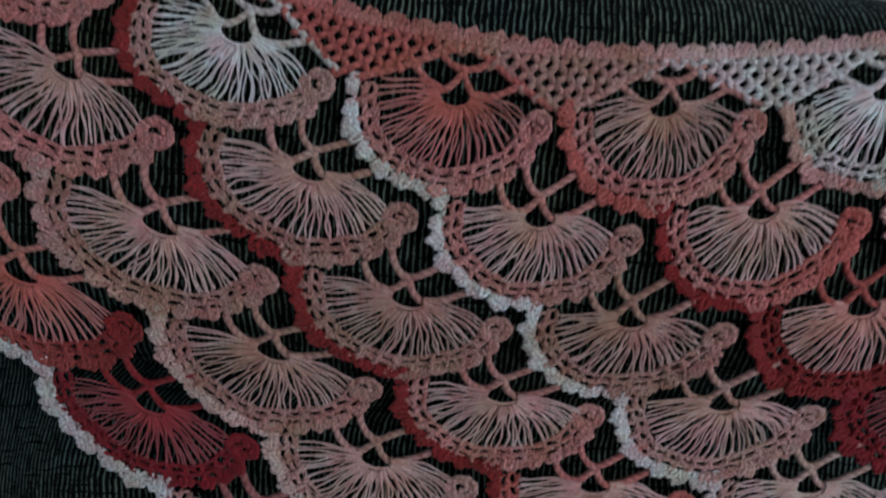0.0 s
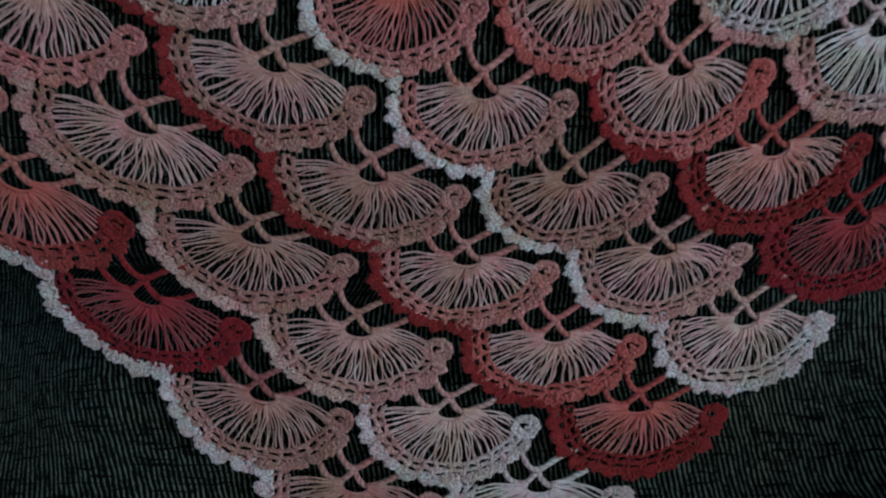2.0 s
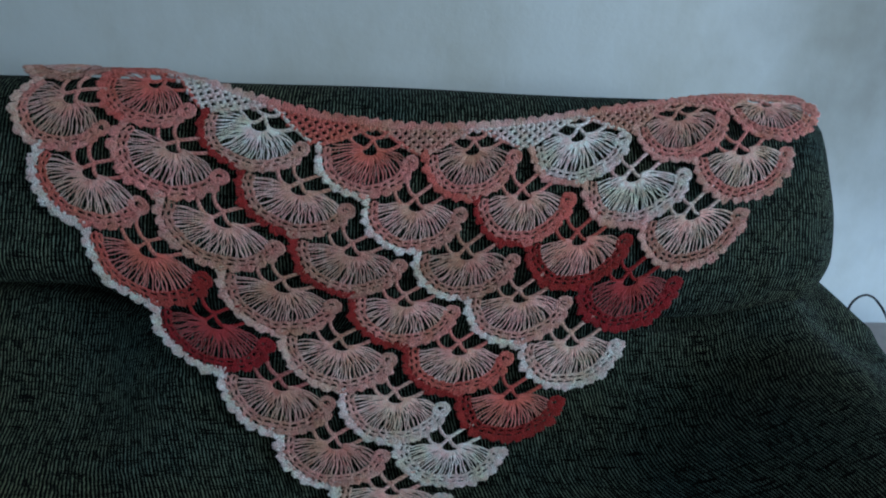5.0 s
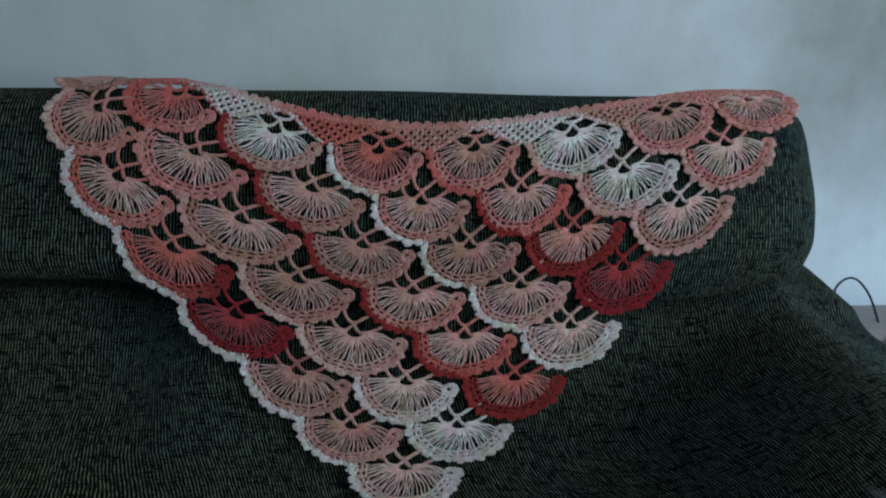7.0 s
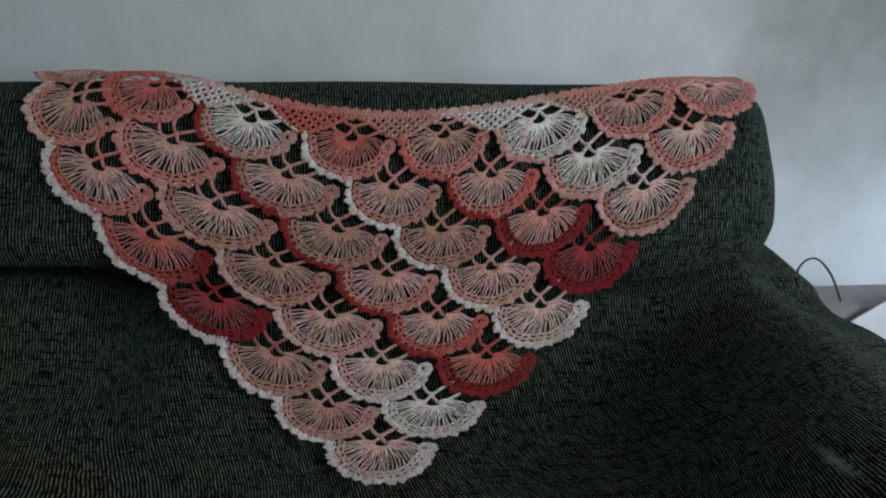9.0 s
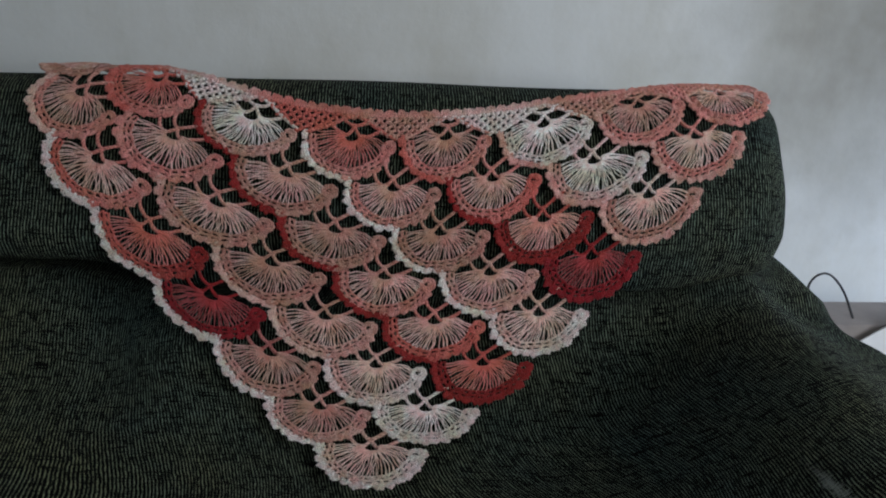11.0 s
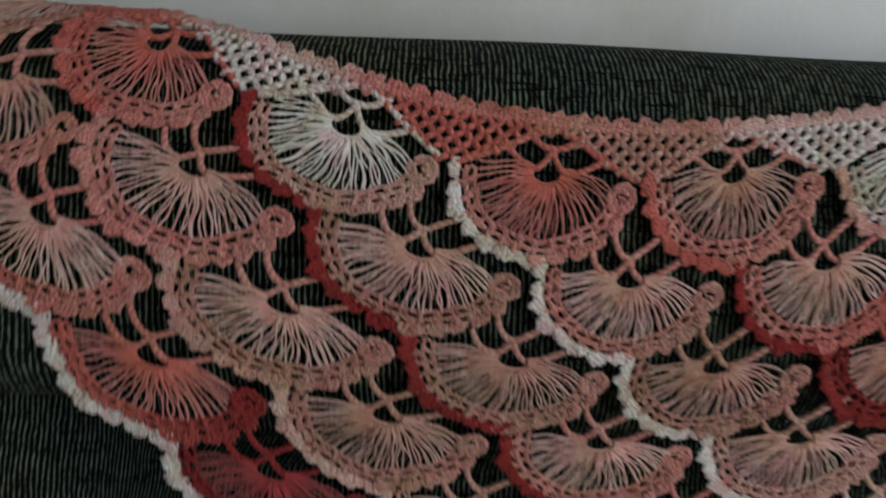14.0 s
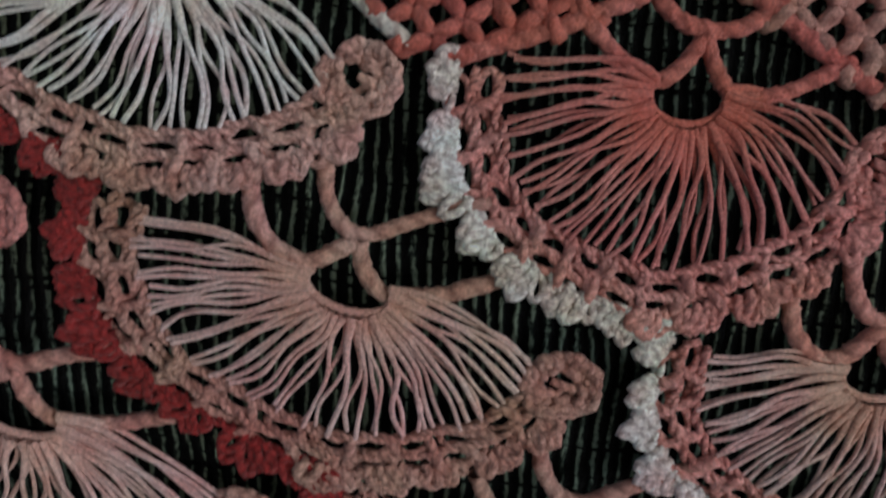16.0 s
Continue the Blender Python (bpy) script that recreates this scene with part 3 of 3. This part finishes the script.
def stitch_row(y, d0, d1, w0, w1, k, j, dyes, rnd, pitch=0.13, shift=0.0, h=0.004):
    """A row of worked eyelets between two chains: a slack ring of yarn round each hole, a fat post between one and the next."""
    mid_w, half = (w0 + w1) / 2, (w1 - w0) / 2
    line = rim_at(np.linspace(d0, d1, 160), mid_w)
    total = np.hypot(*np.diff(line, axis=0).T).sum()
    count = max(2, round(total / pitch))
    t = np.linspace(0, 2 * math.pi, 15)
    for i in range(count):
        f = (i + 0.5 + shift + rnd.uniform(-0.10, 0.10)) / count
        wide, tall = rnd.uniform(0.38, 0.50) / count, half * rnd.uniform(0.90, 1.18)
        start, slant = rnd.uniform(0, 6), rnd.uniform(-0.12, 0.12) / count
        fs, ws = f + wide * np.cos(t) + slant * np.sin(t), mid_w + rnd.uniform(-0.016, 0.016) + tall * np.sin(t)
        pts = np.vstack([rim_at(d0 + (d1 - d0) * a, w) for a, w in zip(fs, ws)])
        tone = dyes(min(1.0, max(0.0, f))) * rnd.uniform(0.86, 1.08)
        y.strand(pts, k, j, h + 0.0012 * np.sin(2 * t + start) + rnd.uniform(-0.0003, 0.0006), 0.0152 * UNIT * (1 + 0.16 * np.sin(3 * t + start)) * rnd.uniform(0.9, 1.15), tone, 6)
        for n in range(1 + (rnd.random() < 0.35)):
            g = f + (0.5 + rnd.uniform(-0.10, 0.10)) / count
            tilt = rnd.uniform(-0.22, 0.22) / count
            u = np.linspace(-1, 1, 6)
            pts = np.vstack([rim_at(d0 + (d1 - d0) * (g + tilt * q), mid_w + (half + 0.016) * q) for q in u])
            lift = h + 0.0008 + 0.0016 * np.cos(u * 1.4) * (n + 0.4)
            y.strand(pts, k, j, lift, 0.0172 * UNIT * (0.8 + 0.35 * np.cos(u * 1.3)) * rnd.uniform(0.85, 1.15), tone * rnd.uniform(0.88, 1.08), 6)


def chain_along(y, d0, d1, w, k, j, dyes, rnd, thick=0.0135, twist=0.075, h=0.005):
    """A two-ply chain that follows the rim."""
    n = 150
    deg = np.linspace(d0, d1, n)
    line = rim_at(deg, w)
    run = np.r_[0, np.cumsum(np.hypot(*np.diff(line, axis=0).T))]
    col = np.vstack([dyes(f) for f in np.linspace(0, 1, n)])
    for ph in (0, math.pi):
        a = run / twist * math.pi + ph
        pts = np.vstack([rim_at(d, w + 0.011 * math.sin(q) + 0.012 * noise.noise((q * 0.37, k * 3.1, j * 1.7))) for d, q in zip(deg, a)])
        # Dye is lighter on raised plies, darker below: shading in the colour.
        y.strand(pts, k, j, h + 0.0011 * np.cos(a), thick * UNIT, col * (0.95 + 0.07 * np.cos(a))[:, None], 6)


def fan(k, j, spec, before, root):
    rnd = random.Random(1000 * k + j)
    thread, rim0, rim1, edge = (DYE[c] for c in spec)
    row0 = j == 0
    FORM["left"] = REACH.get(k, 0.63) * rnd.uniform(0.97, 1.03)
    far = 0.06 if k > 4 else 0.0  # the fans of the far wing are pulled wider
    FORM["right"], FORM["down"] = (0.735 + far) * rnd.uniform(0.97, 1.02), RB * rnd.uniform(0.95, 1.04) * (1.16 if j == 7 else 1.0)
    FORM["sway"], FORM["phase"] = 0.010, rnd.uniform(0, 6.28)
    hi_d, lo_d = 180.0 if row0 else 190.0, 7.0

    def rim_dye(f):
        return rim0 * (1 - ease(f * 1.15 - 0.2)) + rim1 * ease(f * 1.15 - 0.2)

    d_split = 92.0
    # rim: inner chain, two rows of stitches with a chain between
    y = Yarn()
    end_d = lo_d + 11.0  # the worked rows stop short of the knob
    chain_along(y, hi_d, end_d, 0.008, k, j, rim_dye, rnd)
    stitch_row(y, hi_d, end_d, 0.02, 0.092, k, j, rim_dye, rnd, 0.150)
    chain_along(y, hi_d, end_d, 0.098, k, j, rim_dye, rnd)
    stitch_row(y, hi_d + 2, end_d, 0.106, 0.180, k, j, rim_dye, rnd, 0.158, 0.5)
    chain_along(y, d_split, end_d, 0.186, k, j, lambda f: rim_dye(0.5 + 0.5 * f), rnd)
    # shells on the outer right half of the rim
    last = k + j == 7
    if not last:
        scallop_row(y, (d_split, end_d + 4), 0.178, k, j, lambda f: rim_dye(0.55 + 0.45 * f), rnd, 0.195, 0.092)
    # rounded knob with an eyelet at the right end
    c0 = np.array((0.785 + far, 0.070))
    lean = np.array(((0.86, 0.50), (-0.50, 0.86)))
    t = np.linspace(0, 2 * math.pi, 40)
    for ring, r, th in ((0, 0.084, 0.019), (1, 0.108, 0.018)):
        uneven = 1 + 0.09 * np.sin(t * 3 + rnd.uniform(0, 6)) + 0.05 * np.sin(t * 7 + rnd.uniform(0, 6))
        pts = c0 + (np.c_[r * 1.10 * np.cos(t), r * 0.74 * np.sin(t)] * uneven[:, None]) @ lean
        y.strand(pts, k, j, 0.005 + 0.0014 * np.sin(t * 7 + ring), th * UNIT * (1 + 0.22 * np.sin(t * 9 + ring)), rim1 * (0.94 + 0.08 * np.sin(t * 9))[:, None], 7)
    for i in range(9):
        a = radians(-135 + i * 34)
        o = np.array((math.cos(a), math.sin(a) * 0.8)) @ lean
        o /= np.linalg.norm(o)
        puff(y, c0 + o * 0.114, o, np.array((-o[1], o[0])), 0.090, 0.034, k, j, rim1 * rnd.uniform(0.88, 1.05), rnd, 0.004, 3)
    motif = y.build("fan_motif", root)

    # scalloped edging in the strip's contrast yarn
    y = Yarn()
    stop = 2.0 if last else 84.0

    def edge_dye(f):
        return edge

    wide = 0.045 if (k == 0 and j > 1) or j == 7 else 0.0
    if wide:
        stitch_row(y, 194.0, stop, 0.178, 0.178 + wide, k, j, edge_dye, rnd, 0.13, 0.2)
    chain_along(y, hi_d + 4, stop, 0.182 + wide, k, j, edge_dye, rnd, 0.0135, 0.075)
    scallop_row(y, (hi_d + 4, stop), 0.190 + wide, k, j, edge_dye, rnd, 0.205, 0.118)
    y.build("scalloped_edging", motif)

    # long loose threads, gathered at the eye and looped in pairs into the rim
    y = Yarn()
    n = 52
    for i in range(n):
        f = (i + 0.5) / n
        pair = (i // 2 + 0.5) / (n / 2)
        g = f + (pair - f) * rnd.uniform(0.3, 0.85)
        deg = 189.0 - 184.0 * g + rnd.uniform(-2.0, 2.0)
        ha = radians(205 - 230 * f)
        root_p = np.array((0.140 * math.cos(ha) - 0.02, -0.120 + 0.115 * math.sin(ha)))
        tip = rim_at(np.array([deg]), rnd.uniform(-0.03, 0.012))[0]
        t = np.linspace(0, 1, 13)[:, None]
        way = tip - root_p
        across = np.array((-way[1], way[0])) / np.linalg.norm(way)
        mid_dir = np.array((math.cos(ha), math.sin(ha)))
        bend = 0.10 * (mid_dir @ across)
        pts = root_p + way * t + across * (bend * np.sin(t * math.pi) + rnd.uniform(-0.020, 0.020) * np.sin(t * math.pi * 2) + rnd.uniform(-0.014, 0.014) * np.sin(t * math.pi * 3.2))
        lift = 0.005 + rnd.uniform(0.0, 0.0022) + 0.002 * np.sin(t[:, 0] * math.pi) * rnd.uniform(-0.4, 1.0)
        pale = lerp(thread, thread * 0.70 + 0.23 * min(1.0, (thread.mean() / 0.48) ** 1.5) * (0.85 + 0.15 * thread / thread.max()), ease(t[:, 0] * 1.3))
        thick = 0.0100 * UNIT * (1.75 - 0.80 * ease(t[:, 0] * 2.4)) * rnd.uniform(0.85, 1.2)
        y.strand(pts, k, j, lift, thick, pale * rnd.uniform(0.9, 1.08), 5, False)
    # the gathered lip of the eye
    t = np.linspace(radians(208), radians(-28), 90)
    pts = np.c_[0.150 * np.cos(t) - 0.02, -0.125 + 0.095 * np.sin(t)]
    y.strand(pts, k, j, 0.0058, 0.016 * UNIT, thread, 7, False)
    y.build("gathered_threads", motif, "fine loose threads gathered at the eye")

    # chain cords that hold the fan to the ones above it
    dye = before
    left, right, knot = (-0.205, -0.165), (0.135, -0.135), (-0.035, -0.32)
    if row0:
        left, right, knot = (-0.20, -0.165), (0.18, -0.15), (0.0, -0.335)
        dye = lerp(thread, rim0, [0.2])[0]
        cords = [[(-0.56, -0.37), (-0.38, -0.26), left, (-0.09, -0.20), knot], [knot, (0.08, -0.22), right, (0.36, -0.18), (0.60, -0.30)],
                 [(-0.30, -0.50), (-0.15, -0.385), (0, -0.355), (0.15, -0.385), (0.30, -0.50)],
                 [(-0.92, -0.10), (-0.6, -0.26), (-0.25, -0.44), (0, -0.52), (0.25, -0.44), (0.6, -0.26), (0.92, -0.10)]]
    else:
        cords = [[(-0.44, -0.42), (-0.37, -0.27), (-0.27, -0.185), (-0.17, -0.185), (-0.09, -0.27), knot], [knot, (0.01, -0.21), (0.09, -0.135), (0.18, -0.15), (0.30, -0.20), (0.41, -0.27), (0.50, -0.325)],
                 [(-0.235, -0.66), (-0.20, -0.50), (-0.115, -0.375), (-0.02, -0.355), (0.10, -0.44), (0.24, -0.54), (0.37, -0.61)]]
    for points in cords:
        y = Yarn()
        cord(y, points, k, j, dye, rnd, 48 if len(points) > 6 else 30)
        y.build("chain_cord", motif)


def top_dye(a):
    cols = np.vstack([DYE[c] for c in TOP_DYES])
    q = np.clip(np.asarray(a) + 0.55, 0, len(cols) - 1.001)
    i = q.astype(int)
    return lerp(cols[i], cols[i + 1], ease((q - i - 0.5) * 2.2 + 0.5))


def top_band(root):
    """Open diamond net along the straight upper edge, and its row of shells."""
    y = Yarn()
    rnd = random.Random(5)
    for r in range(7):
        v0 = -0.505 + 0.078 * r
        run, cur = [], []
        for u in np.arange(-0.3, 15.0, 0.05):
            near = u - 2 * round(u / 2)
            tent = -0.515 + 0.47 * max(0.0, abs(near) - 0.04)
            if v0 < tent + 0.02:
                cur.append(u)
            else:
                run.append(cur)
                cur = []
        run.append(cur)
        for us in run:
            if len(us) < 4:
                continue
            us = np.linspace(us[0], us[-1], len(us) * 4)
            zig = np.arcsin(0.97 * np.sin(us / 0.095 * math.pi + r * math.pi)) / (math.pi / 2)
            pts = np.c_[us, v0 + 0.040 * zig + 0.004 * np.sin(us * 17 + r)]
            lift = 0.004 + 0.0010 * np.cos(us / 0.095 * math.pi * 2)
            col = top_dye(us / 2) * (0.95 + 0.06 * np.sin(us * 44 + r))[:, None]
            y.strand(pts, 0, 0, lift, 0.0335 * UNIT * (1 + 0.08 * np.sin(us * 60 + r)), col, 6)
    us = np.linspace(-0.3, 14.95, 900)
    for dv in (-0.548, -0.575):
        y.strand(np.c_[us, dv + 0.01 * np.sin(us * 60)], 0, 0, 0.005, 0.024 * UNIT * (1 + 0.12 * np.sin(us * 75)), top_dye(us / 2) * 0.5 + DYE["M"] * 0.5, 6)
    net = y.build("net_band", root, "open diamond net along the upper edge")
    y = Yarn()
    for u in np.arange(-0.25, 14.9, 0.24):
        dye = (top_dye(np.array([u / 2]))[0] * 0.45 + DYE["M"] * 0.55) * rnd.uniform(0.92, 1.06)
        puff(y, np.array((u, -0.575)), np.array((0, -1.0)), np.array((1.0, 0)), 0.22, 0.085, 0, 0, dye, rnd, 0.004)
    y.build("shell_edge", net)


def shawl():
    root = tagged(new("crochet_shawl"), "triangular crochet lace shawl in red, coral, tan and white yarn", "shawl")
    specs = {(k, j): s for k, strip in enumerate(STRIPS) for j, s in enumerate(strip.split())}
    for (k, j), spec in specs.items():
        above = specs.get((k, j - 1), spec)
        fan(k, j, spec, 0.6 * DYE[above[2]] + 0.4 * DYE[spec[1]], root)
    top_band(root)


# ---------------------------------------------------------------- beside the sofa
def paper_bag():
    x0, x1, y0, y1, top = 0.80, 1.22, 0.0, 0.14, 0.525
    root = tagged(new("paper_bag"), "white paper carrier bag with black cord handle beside the sofa", "bag")
    bm = bmesh.new()
    for lo, hi in (((x0, y0, 0.0), (x1, y0 + 0.003, top)), ((x0, y1 - 0.003, 0.0), (x1, y1, top - 0.03)), ((x0, y0 + 0.003, 0.0), (x0 + 0.003, y1 - 0.003, top)), ((x1 - 0.003, y0 + 0.003, 0.0), (x1, y1 - 0.003, top))):
        box(bm, lo, hi)
    bmesh.ops.subdivide_edges(bm, edges=bm.edges[:], cuts=6, use_grid_fill=True)
    for v in bm.verts:
        if v.co.z > 0.02:
            v.co.y += 0.010 * noise.noise(v.co * 9)
            v.co.x += 0.006 * noise.noise(v.co * 7 + Vector((3, 1, 0)))
        if v.co.z > 0.40 and v.co.y < 0.05:
            v.co.z += (0.030 - 0.10 * min(1.0, max(0.0, (0.99 - v.co.x) / 0.14))) * (v.co.z - 0.40) / 0.125
    part("bag_body", bm, PAPER, root)
    bm = box(bmesh.new(), (x0 + 0.01, y0 + 0.02, top - 0.16), (x1 - 0.01, y1 - 0.012, top - 0.012), 0.002)
    part("card_insert", bm, KRAFT, root, "grey-brown card box in the bag's mouth")
    y = Yarn()
    pts = smooth_line(np.array([(0.84, 0.05, 0.501), (0.822, 0.052, 0.536), (0.802, 0.055, 0.576), (0.816, 0.056, 0.602), (0.842, 0.056, 0.602), (0.875, 0.053, 0.568), (0.908, 0.05, 0.508)]), 10)
    y.path(pts, np.tile((0.0, -1.0, 0.0), (len(pts), 1)), 0.0022, np.array((0.01, 0.01, 0.01)), 8)
    mesh_object("handle", np.vstack(y.v), np.vstack(y.f), BLACK, root, label="black cord loop handle")


room()
sofa()
paper_bag()
shawl()
